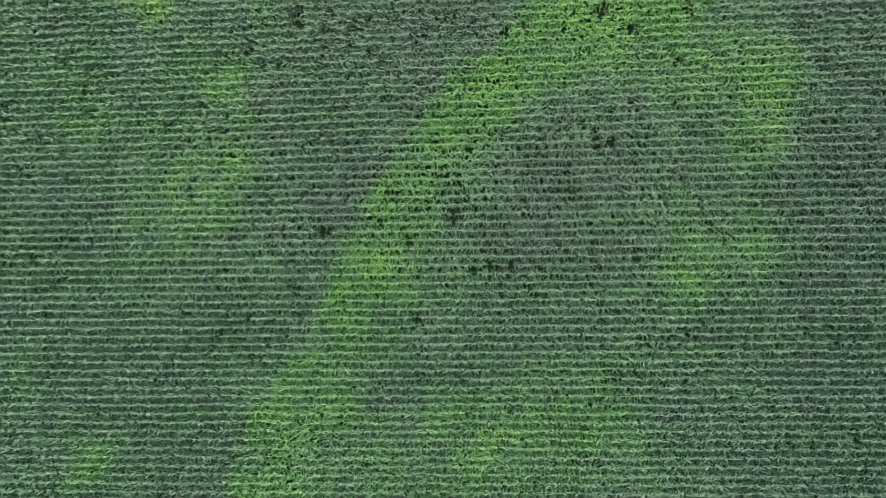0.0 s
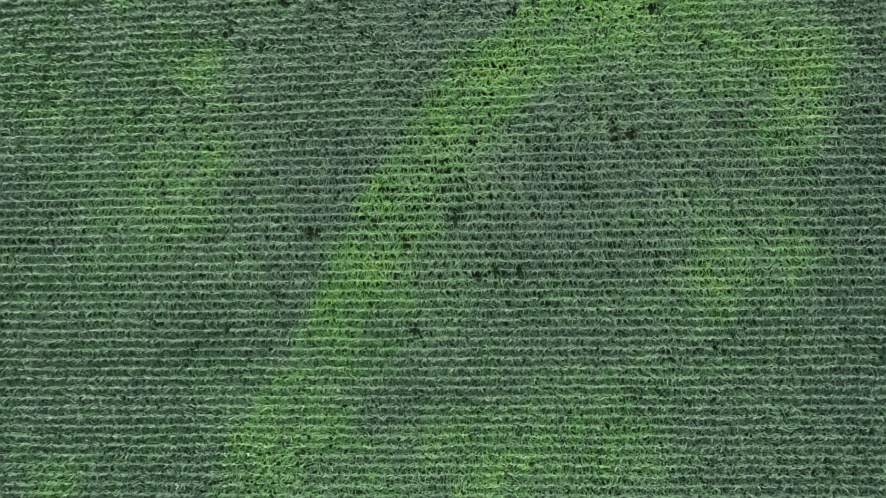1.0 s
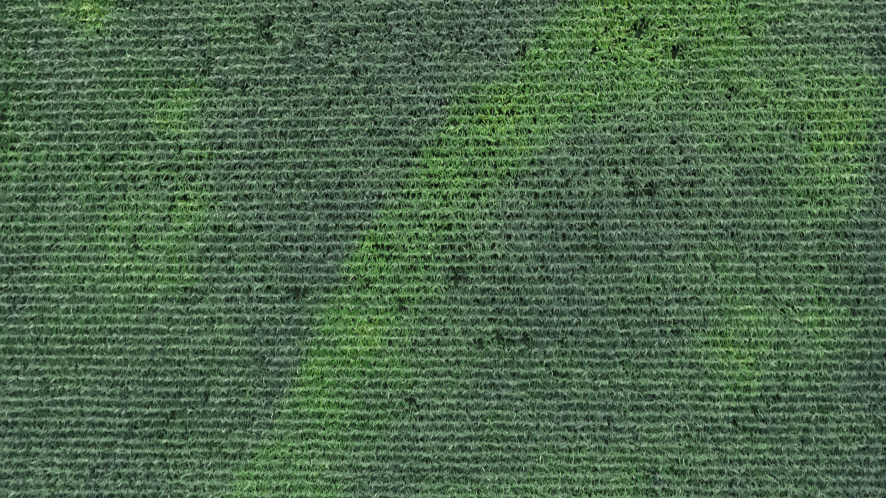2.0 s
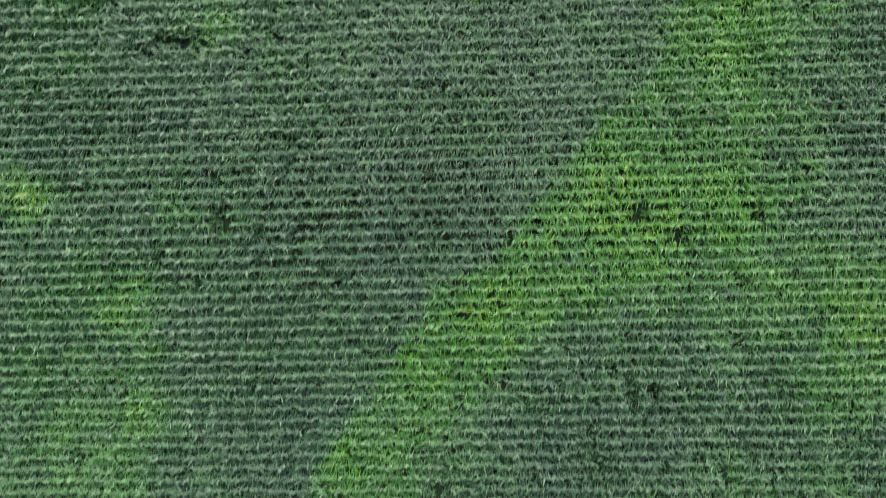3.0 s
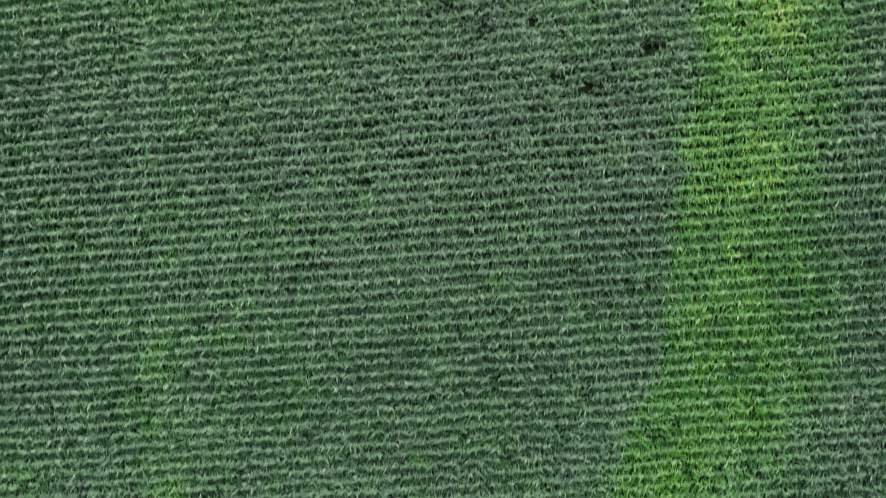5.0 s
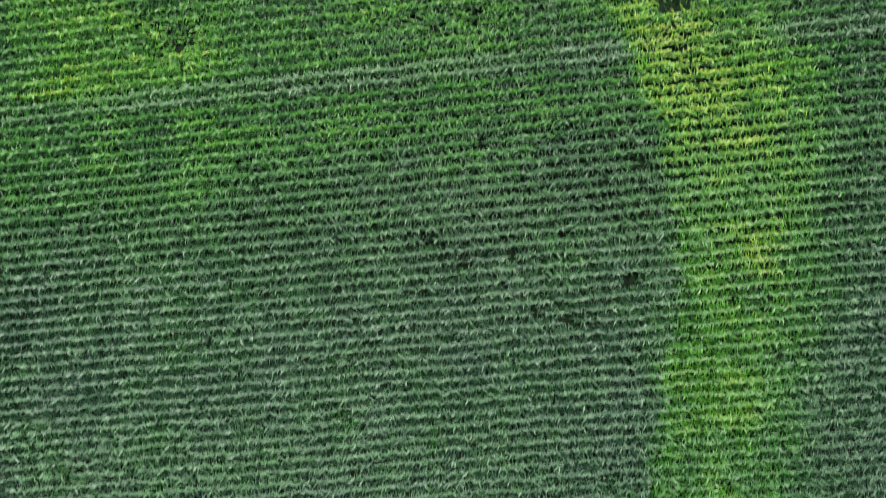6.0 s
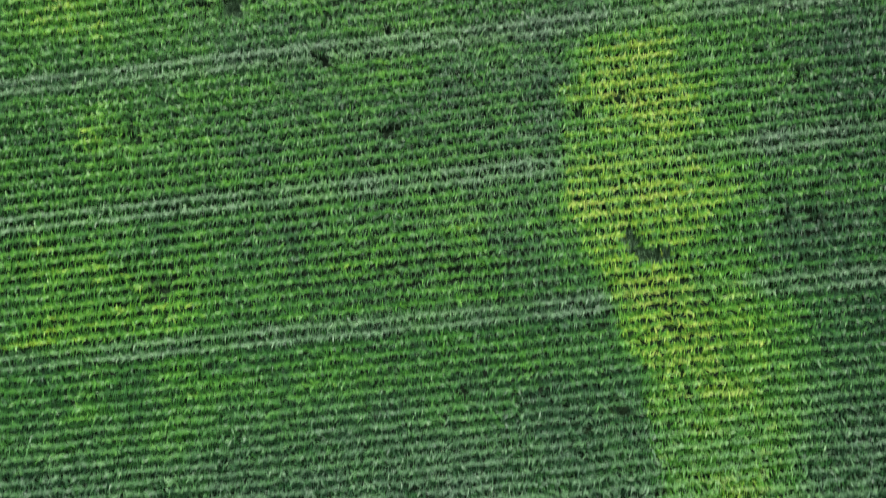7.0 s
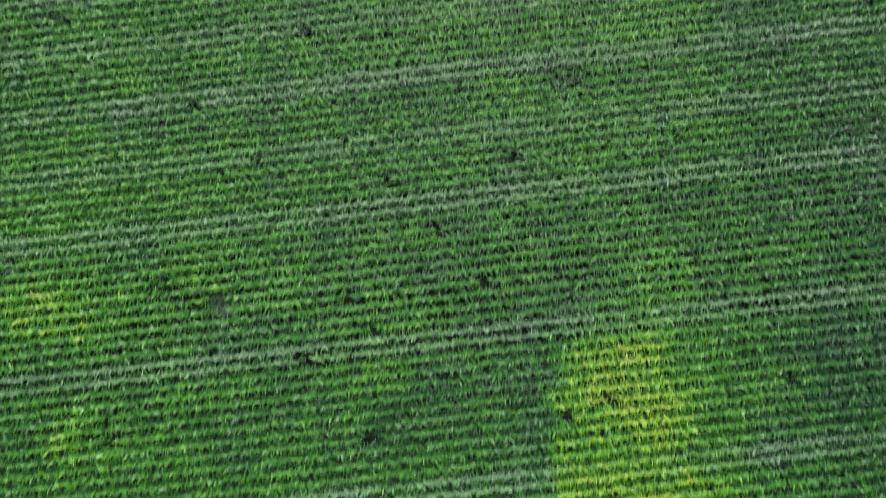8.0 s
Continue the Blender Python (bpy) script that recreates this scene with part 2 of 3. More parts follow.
DARK_DEEP = [(41.5, 101.3, 4.4, 10.2, 0.07), (28.8, 32.0, 3.2, 7.1, 0.04), (28.0, 22.2, 3.0, 6.1, 0.06),
             (15.8, 88.2, 4.4, 3.0, 0.1), (6.9, 87.9, 3.3, 1.5, 0.08), (16.9, 66.7, 4.7, 3.3, 0.09), (35.3, 78.3, 4.3, 3.6, 0.1),
             (37.7, 88.0, 3.2, 3.3, 0.06), (16.5, 74.8, 2.2, 2.2, 0.06), (15.6, 88.8, 4.7, 3.2, 0.08), (14.6, 96.9, 5.9, 1.9, 0.06),
             (36.4, 89.8, 4.3, 4.4, 0.07), (35.3, 98.0, 5.5, 2.7, 0.05), (-18.7, 60.5, 4.6, 2.3, 0.05)]
# uneven, thinned-out stretches: x, y, half-axes, strength
ROUGH = [(9.0, 77.9, 5.5, 1.3, 1), (14.9, 77.9, 2.2, 2.2, 0.6), (-7.9, 78.4, 2.3, 1.5, 0.8), (9.3, 77.8, 5.1, 1.3, 0.9),
         (-7.5, 77.8, 1.3, 1.5, 0.8), (8.6, 87.0, 2.5, 1.4, 0.9), (-11.6, 117.4, 2.1, 1.1, 0.8), (-3.1, 97.1, 3.0, 1.9, 0.6),
         (-1.1, 19.1, 4.6, 2.3, 0.5), (-6.5, 18.7, 5.6, 2.6, 0.5), (-14.0, -18.3, 4.0, 3.0, 0.6), (13.5, 18.6, 3.0, 2.0, 0.6),
         (-8.2, 87.8, 1.9, 1.5, 0.6), (25.8, 72.6, 2.9, 4.0, 0.7), (17.3, 57.4, 2.2, 1.5, 0.5), (0.2, 5.1, 3.5, 2.3, 0.5),
         (-15.3, 31.7, 2.3, 1.1, 0.7), (4.4, -2.4, 4.4, 1.5, 0.6), (23.6, 109.1, 2.3, 2.1, 0.5), (16.6, 68.2, 3.3, 1.8, 0.4)]

# places where plants failed: x, y, radius
GAPS_SOUTH = [(-34.7, -8.8, 0.26), (-20.5, -8, 0.31), (-2.8, -7, 0.42), (-13.4, -3.8, 0.31), (2.3, -3, 0.37), (5.6, -2.6, 0.42),
              (3.8, -2.5, 0.42), (-3.4, -0.2, 0.45), (-10.8, 1.1, 0.58), (-5.8, 1.8, 0.27), (0.7, 1.9, 0.52), (14.7, 8.1, 0.36),
              (13.2, 8.6, 0.4), (-32, 12.3, 0.42), (20.8, 14.9, 0.29), (-16.9, 18, 0.35), (17, 18.1, 0.31), (14.3, 19.6, 0.42),
              (-12.7, 20.1, 0.52), (21.9, 19.7, 0.31), (-13.1, 22.6, 0.35), (-18.2, 25.5, 0.31), (-17.1, 31.3, 0.29), (-8.8, 31.6, 0.3),
              (-15.2, 31.8, 0.51), (-13.9, 32, 0.33), (9.7, 34.4, 0.3)]
GAPS_MIDDLE = [(2.2, 35, 0.22), (20.7, 35.2, 0.26), (9.5, 38.9, 0.33), (-13.9, 39.7, 0.4), (-10.5, 40.6, 0.33), (23.6, 42, 0.26),
               (-22.9, 49.5, 0.33), (-16.9, 49.9, 0.26), (1.9, 52.5, 0.41), (2.5, 55.6, 0.22), (16.6, 57.5, 0.48), (27.4, 58, 0.3),
               (14.7, 58.1, 0.37), (21.1, 59.9, 0.48), (10, 61, 0.3), (13.5, 62, 0.34), (-12.4, 62.3, 0.3), (22.2, 67.3, 0.45), (12, 69.7, 0.3),
               (31.1, 76.2, 0.34), (25.1, 77.2, 0.6), (24.2, 77.5, 0.42), (26.1, 77.5, 0.3), (24.7, 75.9, 0.3), (-7.4, 77.6, 0.41),
               (23.7, 78.7, 0.5), (23.8, 78.1, 0.4), (35.5, 78.7, 0.45), (33.3, 79.2, 0.34), (21, 87.1, 0.41), (8.5, 86.9, 0.41)]
GAPS_NORTH = [(35, 87.8, 0.33), (23.9, 87.9, 0.3), (-8.3, 87.9, 0.41), (4.8, 92.1, 0.3), (9.1, 93.7, 0.3), (16.7, 96, 0.37), (21.6, 96.1, 0.26),
              (7.7, 95.9, 0.3), (23.5, 96.3, 0.26), (30.3, 96.5, 0.3), (-0.9, 96.2, 0.7), (-2.8, 96.2, 0.48), (13.9, 99.7, 0.3),
              (11, 103.2, 0.3), (43.9, 104.4, 0.33), (19.5, 104.3, 0.37), (30.5, 104.8, 0.3), (2.2, 105.7, 0.26), (24.1, 109.2, 0.37),
              (29.3, 109.5, 0.3), (-2.1, 110.2, 0.3), (31.8, 111.3, 0.3), (6.3, 112, 0.22), (11.7, 113.7, 0.3), (-11.3, 113.7, 0.3),
              (-11.4, 117.3, 0.33)]
GAPS = np.array(GAPS_SOUTH + GAPS_MIDDLE + GAPS_NORTH)
YELLOW = YELLOW_BROAD + YELLOW_SOUTH + YELLOW_LOWER + YELLOW_MIDDLE + YELLOW_UPPER + YELLOW_BAND + YELLOW_NORTH + YELLOW_TOP
DARK = DARK_DULL + DARK_DEEP
rng = np.random.default_rng(7)


class Mottle:
    """Smooth value noise over the field, between -1 and 1."""
    def __init__(self, cell, seed):
        self.cell = cell
        self.grid = np.random.default_rng(seed).uniform(-1, 1, (160, 220))

    def __call__(self, x, y):
        u, v = (x + 80) / self.cell, (y + 60) / self.cell
        i, j = np.floor(u).astype(int), np.floor(v).astype(int)
        a, b = u - i, v - j
        a, b = a * a * (3 - 2 * a), b * b * (3 - 2 * b)
        g = lambda p, q: self.grid[p % 160, q % 220]
        return (g(i, j) * (1 - a) + g(i + 1, j) * a) * (1 - b) + (g(i, j + 1) * (1 - a) + g(i + 1, j + 1) * a) * b


broad, middling, small, tiny = Mottle(9, 1), Mottle(3.2, 2), Mottle(1.3, 3), Mottle(0.6, 4)


def tone_of(x, y):
    """Leaf pigment of the plants at x, y: 0 dark blue-green to 1 yellow."""
    base = np.interp(y, [-30, 10, 22, 40, 52, 61, 66, 70, 76, 120], [.15, .15, .16, .18, .17, .15, .2, .29, .31, .32])
    base = base - .10 * np.clip((x - np.interp(y, [0, 80, 95], [22, 29, 33])) / 9, 0, 1)
    north = np.clip((y - 66) / 6, 0, 1)
    tone = base + .05 * broad(x, y) + (.07 + .03 * north) * middling(x, y) + .08 * small(x, y) + .04 * tiny(x, y)
    wobble = 0.9 * small(x + 31, y) + 1.0 * middling(x, y + 17)
    d = x - np.interp(y, BAND_Y, BAND_X) + 0.5 * wobble
    wide = np.interp(y, BAND_Y, BAND_WIDE)
    inside = np.clip(d / 0.9 + .5, 0, 1) * np.exp(-np.clip(d - 0.55 * wide, 0, None) ** 2 / (0.45 * wide) ** 2)
    tone = tone + np.interp(y, BAND_Y, BAND_MIGHT) * inside * (1 + .35 * small(x, y + 50) + .2 * middling(x + 9, y))
    plain = np.ones_like(x)
    for px, py, rx, ry, s in YELLOW:
        q = ((x - px + .7 * wobble) / rx) ** 2 + ((y - py + .4 * wobble) / ry) ** 2
        plain = plain * (1 - .6 * s * np.exp(-q) * (1 + .5 * small(x, y)))
    for px, py, rx, ry, s in DARK:
        q = ((x - px + wobble) / rx) ** 2 + ((y - py + .4 * wobble) / ry) ** 2
        tone = tone - s * np.exp(-q)
    return tone + (1 - tone) * (1 - plain)


def vivid_of(x, y):
    """How fresh a green the leaves have: low in the south, high in the north and in the band's middle stretch."""
    north = np.interp(y, [-30, 5, 20, 40, 60, 63, 66, 71, 120], [.0, .1, .26, .30, .36, .7, .9, 1.0, 1.0])
    d = x - np.interp(y, BAND_Y, BAND_X)
    wide = np.interp(y, BAND_Y, BAND_WIDE)
    in_band = np.clip(d + .5, 0, 1) * np.clip((wide * 1.2 - d) / 5, 0, 1) * np.interp(y, [-30, 5, 15, 22, 28, 40, 60], [.06, .2, .55, .65, .6, .75, .85])
    shade = np.exp(-(np.clip(np.abs(d + 2.5) - 1.5, 0, None) / 2.0) ** 2) * np.interp(y, [66, 72, 92, 98], [0, .22, .22, 0])
    return np.clip(np.maximum(north - shade, in_band) + .22 * middling(x + 60, y) + .15 * small(x + 5, y + 5), 0, 1)


def bloom_of(x, y, row):
    """Paleness of the waxy rows that return with each planter pass in the northern part."""
    k = (row * PITCH + ROW_LOW - FIRST_PALE) / PASS
    nth = round(k * 12) % 12
    pair = nth in (0, 1)
    lone = nth in (6, 7) and row * PITCH + ROW_LOW > 103
    fade = np.interp(y, [60, 66, 73, 76], [0, .4, .85, .95])
    return (0.58 if pair else 0.42 if lone else 0.0) * fade * np.clip(.9 + .5 * middling(x, y + 3), 0, 1) * np.clip(1.5 - 1.6 * tone_of(x, y), .3, 1)


def row_reach(y):
    """The stretch of a row that is built."""
    mid = np.interp(y, [-28, 0, 40, 95, 124], [0, 0, 6, 14, 18])
    half = np.interp(y, [-28, 26, 34, 95, 124], [44, 44.5, 34, 34, 37])
    return mid - half, mid + half


def mesh_of(name, verts, quads, tris, materials, tone, bloom, tri_slot):
    me = bpy.data.meshes.new(name)
    nq, nt = len(quads), len(tris)
    me.vertices.add(len(verts))
    me.vertices.foreach_set("co", np.asarray(verts, np.float32).ravel())
    me.loops.add(nq * 4 + nt * 3)
    me.loops.foreach_set("vertex_index", np.concatenate([np.asarray(quads, np.int32).ravel(), np.asarray(tris, np.int32).ravel()]).astype(np.int32))
    me.polygons.add(nq + nt)
    me.polygons.foreach_set("loop_start", np.concatenate([np.arange(nq) * 4, nq * 4 + np.arange(nt) * 3]).astype(np.int32))
    me.polygons.foreach_set("use_smooth", np.ones(nq + nt, bool))
    for m in materials:
        me.materials.append(m)
    if len(materials) > 1:
        me.polygons.foreach_set("material_index", np.concatenate([np.zeros(nq), tri_slot]).astype(np.int32))
    where = np.asarray(verts)
    fresh = np.clip(vivid_of(where[:, 0], where[:, 1]) + .3 * np.clip(np.asarray(tone) - .22, 0, .5), 0, 1)
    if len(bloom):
        fresh = np.clip(fresh + .6 * np.clip(-bloom, 0, 1), 0, 1)       # below nought: a deeper green, row-gap shade put into the lower leaves
    for key, vals in (("tone", tone), ("bloom", bloom), ("vivid", fresh)):
        if len(vals):
            me.attributes.new(key, "FLOAT", "POINT").data.foreach_set("value", np.asarray(vals, np.float32))
    me.update(calc_edges=True)
    return me


LEAVES = 6        # arching upper leaves of a plant
ARCHED = 3        # of these, the long ones that arch over the space between the rows
LOW = 3           # broad lower leaves, their colour darkened for the shade


def flatness(y):
    """How flat and dense the tops are: erect in the south, flatter northwards."""
    return np.interp(y, [4, 24, 40, 54, 72], [0, .3, .45, .8, 1])


def leaf_blades(px, py, size, facing, rng):
    """Arched, tapering blades for plants at px, py: vertices (plants, leaves, 7, 3)."""
    n = len(px)
    j = np.arange(LEAVES)[None, :]
    shape = (n, LEAVES)
    crown = j >= ARCHED                                             # short top leaves that lie along the row
    flat = flatness(py)[:, None]                                    # the northern hybrid has the denser crown
    az = np.where(crown, rng.normal(0, .5, shape), facing[:, None] + rng.normal(0, .35, shape)) + np.pi * (j % 2)
    length = np.where(crown, .42 + .04 * flat, 0.84 - .27 * flat) * rng.uniform(.6, 1.3, shape) * size[:, None]
    foot = np.where(crown, 1.38 + .06 * (j - ARCHED), .48 + .19 * j - flat * (.12 + .03 * j)) * size[:, None]
    rise = np.radians(np.where(crown, 48, np.where(j < 2, 58, 70)) + rng.normal(0, 8, shape))          # angle at the stalk
    bend = np.radians(np.where(crown, rng.uniform(45, 85, shape), rng.uniform(70, 125, shape)))         # how far the blade arches over
    width = rng.uniform(.021, .031, shape) * np.where(crown, 1.35 + .3 * flat, 1.0 + .15 * flat)
    turn = rng.normal(0, 1, shape) * np.where(crown, .4, .8)
    out = np.empty((n, LEAVES, 7, 3), np.float32)
    for k, (s, w) in enumerate(((0.02, .6), (.36, 1.0), (.72, .8), (1.0, 0))):
        a = az + turn * s * s
        # an arc whose slope runs from rise to rise - bend
        r = length * (np.sin(rise) - np.sin(rise - bend * s)) / bend
        z = foot + length * (np.cos(rise - bend * s) - np.cos(rise)) / bend
        cx, cy = px[:, None] + r * np.cos(a), py[:, None] + r * np.sin(a)
        roll = rng.normal(0, .4, shape) if k in (1, 2) else 0
        wx, wy, wz = -np.sin(a) * width * w, np.cos(a) * width * w, width * w * roll
        if k < 3:
            out[:, :, 2 * k, 0], out[:, :, 2 * k, 1], out[:, :, 2 * k, 2] = cx - wx, cy - wy, z - wz
            out[:, :, 2 * k + 1, 0], out[:, :, 2 * k + 1, 1], out[:, :, 2 * k + 1, 2] = cx + wx, cy + wy, z + wz
        else:
            out[:, :, 6, 0], out[:, :, 6, 1], out[:, :, 6, 2] = cx, cy, z
    return out


def low_blades(px, py, size, facing, rng):
    """Broad lower leaves, bent once: vertices (plants, leaves, 5, 3)."""
    n = len(px)
    shape = (n, LOW)
    j = np.arange(LOW)[None, :]
    az = facing[:, None] + np.pi * (j % 2) + rng.normal(0, .6, shape)
    length = rng.uniform(.5, .75, shape) * size[:, None]
    foot = (0.10 + 0.10 * j) * size[:, None]
    width = rng.uniform(.035, .05, shape)
    out = np.empty((n, LOW, 5, 3), np.float32)
    for k, (s, w, lift) in enumerate(((0.0, .5, 0.0), (.55, 1.0, .2), (1.0, 0, .05))):
        cx, cy = px[:, None] + .8 * length * s * np.cos(az), py[:, None] + .8 * length * s * np.sin(az)
        z = foot + lift * length
        wx, wy = -np.sin(az) * width * w, np.cos(az) * width * w
        if k < 2:
            out[:, :, 2 * k, 0], out[:, :, 2 * k, 1], out[:, :, 2 * k, 2] = cx - wx, cy - wy, z
            out[:, :, 2 * k + 1, 0], out[:, :, 2 * k + 1, 1], out[:, :, 2 * k + 1, 2] = cx + wx, cy + wy, z
        else:
            out[:, :, 4, 0], out[:, :, 4, 1], out[:, :, 4, 2] = cx, cy, z
    return out


BLADE_QUADS, BLADE_TRI = np.array([[0, 1, 3, 2], [2, 3, 5, 4]]), np.array([[4, 5, 6]])
LOW_QUADS, LOW_TRI = np.array([[0, 1, 3, 2]]), np.array([[2, 3, 4]])


# whitening along each blade: pale sheaths, and painted crest light on top leaves
SHEATH_AND_LIGHT = np.array([[.15, .15, .1, .1, 0, 0, 0]] * ARCHED + [[.45, .45, .4, .4, .3, .3, .15]] * (LEAVES - ARCHED)).ravel()


def outer_plants(y0, a, b):
    """Sparser, simpler plants that carry a row on beyond the flown strip: blades (plants, 4, 5, 3) and their x."""
    x = np.concatenate([np.arange(a - 26, a, .45), np.arange(b, b + 26, .45)])
    n = len(x)
    x = x + rng.uniform(-.12, .12, n)
    y = y0 + row_lean(y0) * (x - flight_line(y0))
    out = np.empty((n, 4, 5, 3), np.float32)
    az = np.pi / 2 * np.arange(4)[None, :] + rng.normal(.4, .5, (n, 4))
    length, lift = rng.uniform(.35, .6, (n, 4)), rng.uniform(.15, .45, (n, 4))
    for k, (s, w, h) in enumerate(((0, .4, 0), (.5, 1, 1), (1, 0, .8))):
        cx, cy = x[:, None] + length * s * np.cos(az), y[:, None] + length * s * np.sin(az)
        wx, wy, z = -np.sin(az) * .095 * w, np.cos(az) * .095 * w, 1.0 + lift * h
        if k < 2:
            out[:, :, 2 * k, 0], out[:, :, 2 * k, 1], out[:, :, 2 * k, 2] = cx - wx, cy - wy, z
            out[:, :, 2 * k + 1, 0], out[:, :, 2 * k + 1, 1], out[:, :, 2 * k + 1, 2] = cx + wx, cy + wy, z
        else:
            out[:, :, 4, 0], out[:, :, 4, 1], out[:, :, 4, 2] = cx, cy, z
    return out, x, y


def stalk_spikes(x, y, top):
    """Slim three-sided stalks: vertices (plants, 4, 3)."""
    ang = np.arange(3) * 2.0944
    st = np.empty((len(x), 4, 3), np.float32)
    st[:, :3, 0] = x[:, None] + .017 * np.cos(ang)
    st[:, :3, 1] = y[:, None] + .017 * np.sin(ang)
    st[:, :3, 2] = 0
    st[:, 3, 0], st[:, 3, 1], st[:, 3, 2] = x, y, top
    return st


STALK_TRIS = np.array([[0, 1, 3], [1, 2, 3], [2, 0, 3]])


def flight_line(y):
    return np.interp(y, [-30, 0, 11, 40, 94, 124], [0, 0, 2.2, 6.5, 14, 18])


def row_lean(y):
    """The rise of a row per metre towards the east: the rows fan out a little from south to north."""
    return np.tan(np.radians(np.interp(y, [0, 12, 40, 60, 75], [-1.2, -.5, -.2, .3, 1.0])))


def row_label(tone, bloom):
    if bloom.mean() > .25:
        return "pale waxy row of grey-green maize plants in the field"
    yellow = (tone > .5).mean()
    if yellow > .22:
        return "row of bright green maize plants with a broad yellowing stretch"
    if tone.mean() > .36:
        return "row of fresh green maize plants with arching leaves"
    if yellow > .06:
        return "row of blue-green maize plants with a yellow-green stretch"
    return "row of dark blue-green maize plants with arching leaves"


def joined(parts):
    """Stacks blocks of (vertices, quads, triangles, tone, bloom, slot) into one set of arrays."""
    vs, qs, ts, tones, blooms, slots, base = [], [], [], [], [], [], 0
    for v, q, t, tone, bloom, slot in parts:
        k = v.shape[-2]
        v = v.reshape(-1, 3)
        starts = base + (np.arange(len(v) // k) * k)
        if len(q):
            qs.append((starts[:, None, None] + q[None]).reshape(-1, 4))
        tt = (starts[:, None, None] + t[None]).reshape(-1, 3)
        ts.append(tt)
        slots.append(np.full(len(tt), slot))
        vs.append(v)
        tones.append(np.repeat(tone, len(v) // len(tone)))
        blooms.append(np.repeat(bloom, len(v) // len(bloom)))
        base += len(v)
    return [np.concatenate(a) for a in (vs, qs or [np.zeros((0, 4), int)], ts, tones, blooms, slots)]


def crop_row(row):
    y0 = row * PITCH + ROW_LOW
    a, b = row_reach(y0)
    n = int((b - a) / 0.2)
    x = a + (np.arange(n) + rng.uniform(-.3, .3, n)) * 0.2
    yy = y0 + row_lean(y0) * (x - flight_line(y0))
    north = float(np.clip((y0 - 64) / 8, 0, 1))
    messy = np.clip(.2 + .5 * broad(x + 20, yy) + .35 * middling(x, yy + 70), 0, 1)
    rough = np.zeros(n)
    for px, py, rx, ry, s in ROUGH:
        rough = np.maximum(rough, s * np.exp(-((x - px) / rx) ** 2 - ((yy - py) / ry) ** 2))
    messy = np.clip(messy + rough, 0, 1.3)
    y = yy + rng.normal(0, 1, n) * (.015 + .03 * messy) * (1 - .1 * north) + 0.05 * middling(x, yy) * (1 - .5 * north)
    # plants that stayed low among the others, and plants that failed
    poor = rng.uniform(0, 1, n) < .03 + (.25 + .5 * (small(x + 3, yy) > .1)) * rough + .06 * messy - .03 * north + (.5 - .25 * north) * (tiny(x, yy) > .66)
    keep = rng.uniform(0, 1, n) > .015
    beside = np.zeros(n, bool)
    for gx, gy, gr in GAPS[np.abs(GAPS[:, 1] - y0) < 4]:
        d2 = (x - gx) ** 2 + (y - gy) ** 2
        poor |= d2 < (gr + .14) ** 2
        keep &= d2 > (.8 * gr + .15 * (gr > .55)) ** 2
        beside |= d2 < (gr + .9) ** 2
    x, y, messy, beside, poor = x[keep], y[keep], messy[keep], beside[keep], poor[keep]
    n = len(x)
    tone = tone_of(x, y) + rng.normal(0, .06, n) + rng.normal(0, .025)
    bloom = bloom_of(x, y, row)
    size = (1.0 + (.10 * middling(x + 40, y) + .10 * small(x, y + 20) + rng.normal(0, .12, n)) * (1 - .45 * north)) * (1 - .15 * np.clip(tone - .5, 0, 1))
    size = size * np.where(poor, rng.uniform(.25, .42, n), 1)
    facing = np.pi / 2 + rng.normal(0, 1, n) * (.4 + .6 * messy)
    upper = leaf_blades(x, y, size, facing, rng)
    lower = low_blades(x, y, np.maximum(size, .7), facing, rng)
    stalks = stalk_spikes(x, y, 1.5 * size)
    off = np.abs(x - flight_line(y0))
    single = (off < .17) | (off == off.min())
    rest = ~single
    thing = tagged(new("maize_row"), row_label(tone, bloom), "crop row", "rows of maize")
    far, far_x, far_y = outer_plants(y0, a, b)
    far_tone, far_bloom = tone_of(far_x, far_y), bloom_of(far_x, far_y, row)
    pale = np.maximum(bloom[:, None], (1 - .85 * north) * SHEATH_AND_LIGHT[None, :])              # pale sheaths, plus row-crest light put into the top leaves
    shade_weight = np.where(np.arange(LEAVES) >= ARCHED, 0, np.where(np.arange(LEAVES) < 2, 1, .4))[None, :] * (.35 + .65 * flatness(y))[:, None]
    shaded_tone = tone[:, None] * (1 - .3 * shade_weight) - .1 * shade_weight + .05 * north * (shade_weight == 0)                        # young leaves are lighter; shade under the crown is put into lower tones
    pale[:, :14] -= (.3 + .45 * flatness(y))[:, None]                                                       # the same painted shade takes the paleness from the lowest arched leaves
    blocks = [(upper[rest], BLADE_QUADS, BLADE_TRI, shaded_tone[rest].ravel(), pale[rest].ravel(), 0),
              (far, LOW_QUADS, LOW_TRI, far_tone, far_bloom, 0),
              # tone and bloom lowered: shade at the foot of the row, in colour
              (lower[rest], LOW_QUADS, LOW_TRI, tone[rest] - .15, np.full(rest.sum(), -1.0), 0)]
    spiky = rest & beside
    if spiky.any():
        blocks.append((stalks[spiky], np.zeros((0, 4), int), STALK_TRIS, tone[spiky], bloom[spiky], 1))
    v, q, t, tn, bl, sl = joined(blocks)
    mass = new("foliage", mesh_of("foliage", v, q, t, [LEAF, STALK], tn, bl, sl))
    tagged(mass, kind="stuff")
    mass.parent = thing
    for i in np.flatnonzero(single):
        whole_plant(thing, upper[i], lower[i], stalks[i], shaded_tone[i], pale[i].reshape(LEAVES, -1), tone[i] - .15)
    return thing


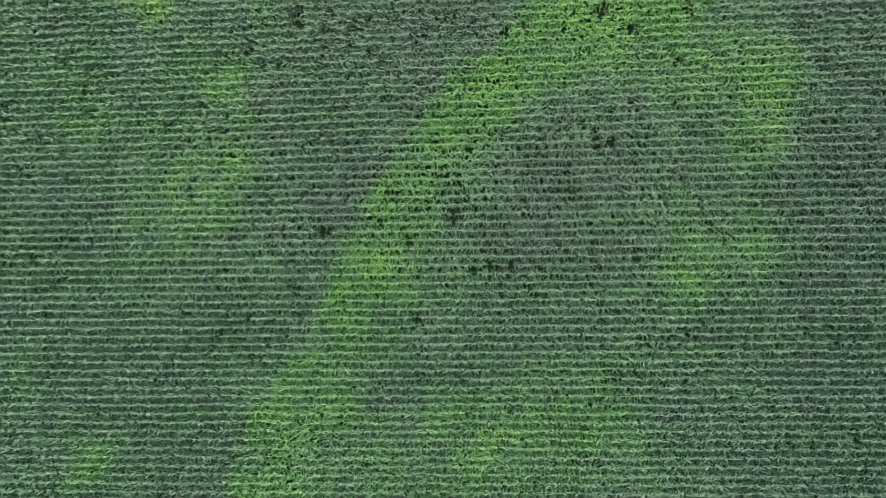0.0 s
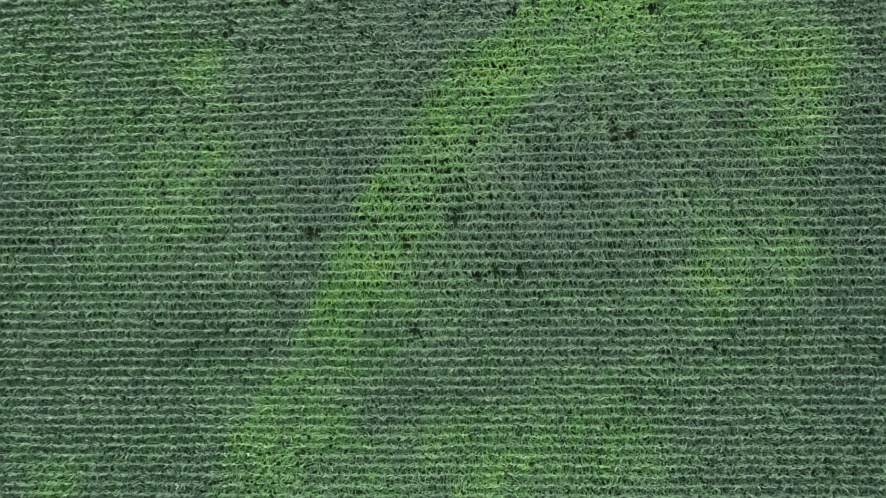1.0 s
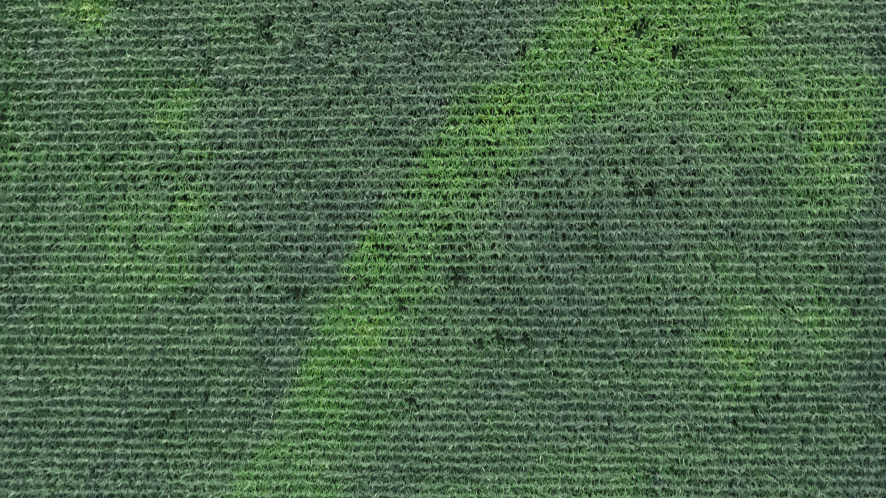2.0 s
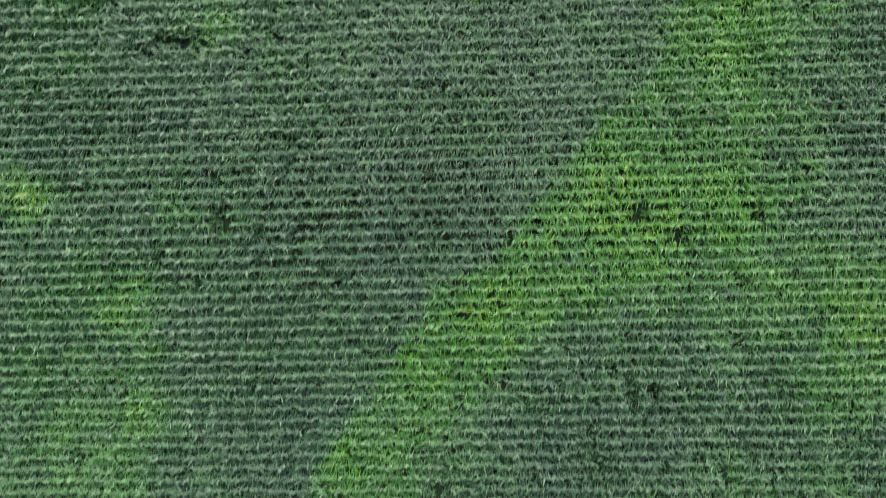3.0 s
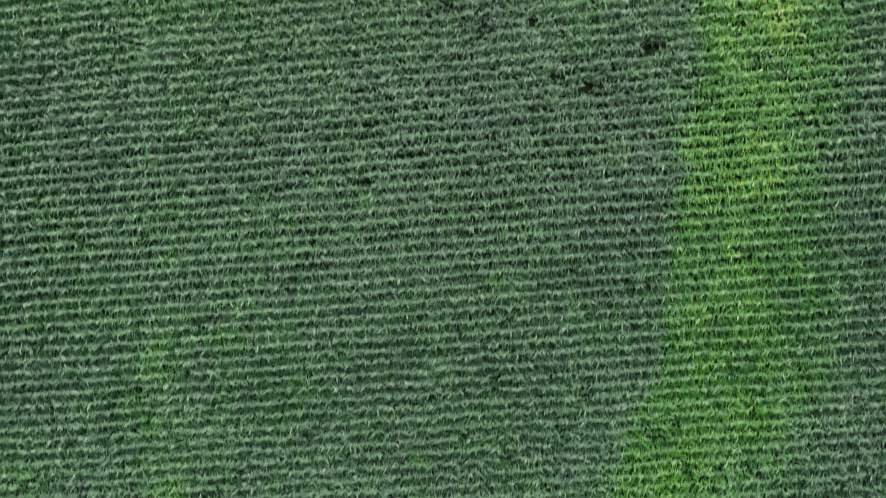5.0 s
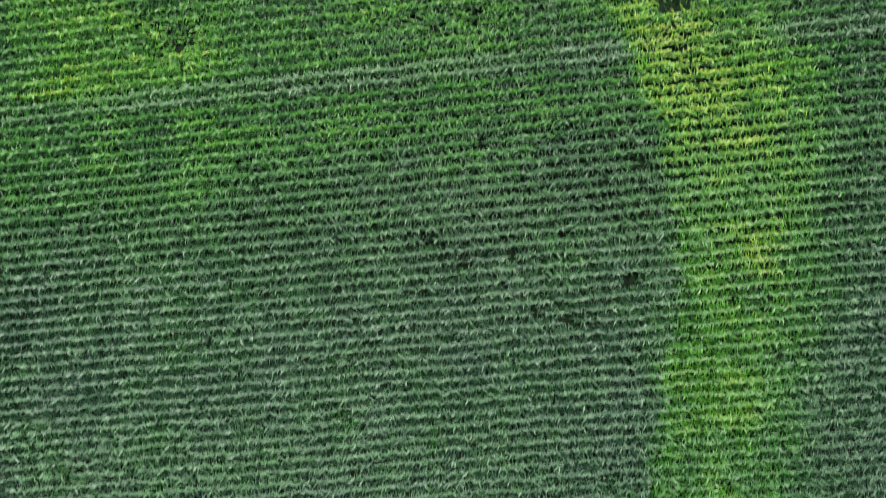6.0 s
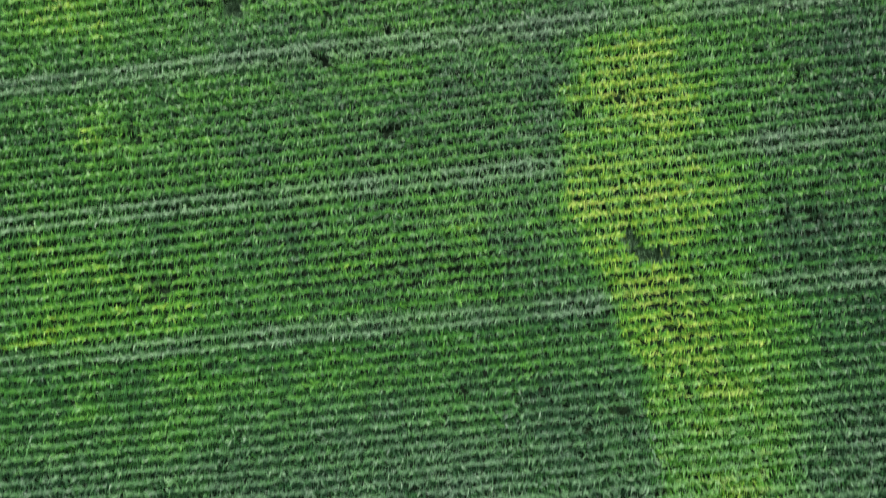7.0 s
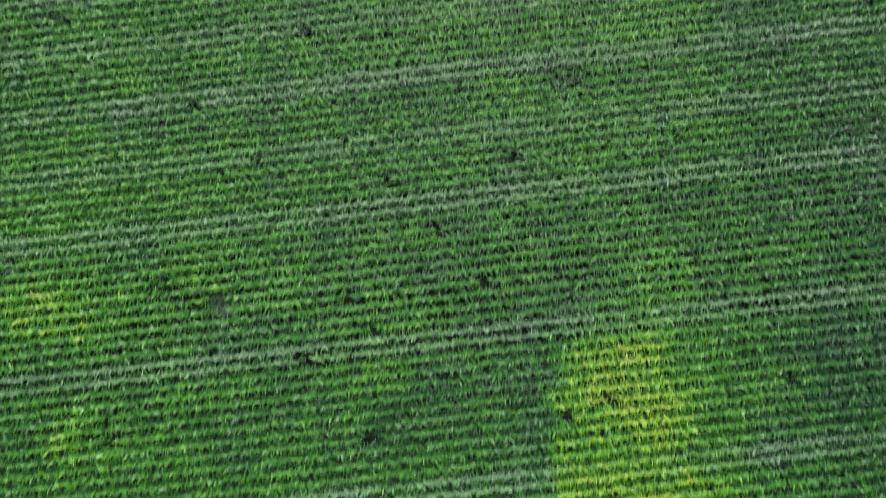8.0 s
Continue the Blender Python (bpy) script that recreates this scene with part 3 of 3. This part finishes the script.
def whole_plant(thing, upper, lower, stalk, tones, blooms, low_tone):
    """One plant near the flight line: its stalk, and each leaf on it."""
    bare = np.zeros(1)
    v, q, t, tn, bl, sl = joined([(stalk[None], np.zeros((0, 4), int), STALK_TRIS, tones[:1], bare, 0)])
    plant = new("maize_plant", mesh_of("maize_plant", v, q, t, [STALK], tn, bl, sl))
    plant.parent = thing
    blades = [(blade, BLADE_QUADS, BLADE_TRI, tones[k:k + 1], blooms[k]) for k, blade in enumerate(upper)]
    # low leaves carry the same painted shade
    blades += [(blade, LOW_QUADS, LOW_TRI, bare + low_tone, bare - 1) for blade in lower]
    for blade, quads, tri, tone, bloom in blades:
        v, q, t, tn, bl, sl = joined([(blade[None], quads, tri, tone, bloom, 0)])
        leaf = new("leaf", mesh_of("leaf", v, q, t, [LEAF], tn, bl, sl))
        leaf.parent = plant


for r in range(int((ROW_HIGH - ROW_LOW) / PITCH)):
    crop_row(r)


def weed_patch(x, y, rx, ry, count):
    """Low weeds that cover the bare soil of a gap: many short pointed leaves close to the ground."""
    n = count
    a, r = rng.uniform(0, 2 * np.pi, n), np.sqrt(rng.uniform(0, 1, n))
    px, py, az = x + rx * r * np.cos(a), y + ry * r * np.sin(a), rng.uniform(0, 2 * np.pi, n)
    length, width, tip = rng.uniform(.08, .18, n), rng.uniform(.02, .04, n), rng.uniform(.06, .3, n)
    v = np.empty((n, 4, 3), np.float32)
    ux, uy = np.cos(az), np.sin(az)
    for k, (s, w, h) in enumerate(((0, 0, 0), (.5, 1, .7), (.5, -1, .7), (1, 0, 1))):
        v[:, k, 0] = px + ux * length * s - uy * width * w
        v[:, k, 1] = py + uy * length * s + ux * width * w
        v[:, k, 2] = .005 + tip * h
    v, q, t, tn, bl, sl = joined([(v, np.array([[0, 2, 3, 1]]), np.zeros((0, 3), int), np.full(n, .2) + rng.normal(0, .05, n), np.full(n, .5), 0)])
    return tagged(new("weed_patch", mesh_of("weed_patch", v, q, t, [LEAF], tn, bl, sl)),
                  "low dull green weeds on bare soil in a crop gap", "weeds", "weeds in the gaps", "stuff")


for wx, wy, wr in ((25.1, 77.2, 0.8), (23.8, 78.4, 0.7), (26.0, 77.4, 0.5), (-0.9, 96.2, 0.8)):
    weed_patch(wx, wy, 1.25 * wr, wr, 1300)
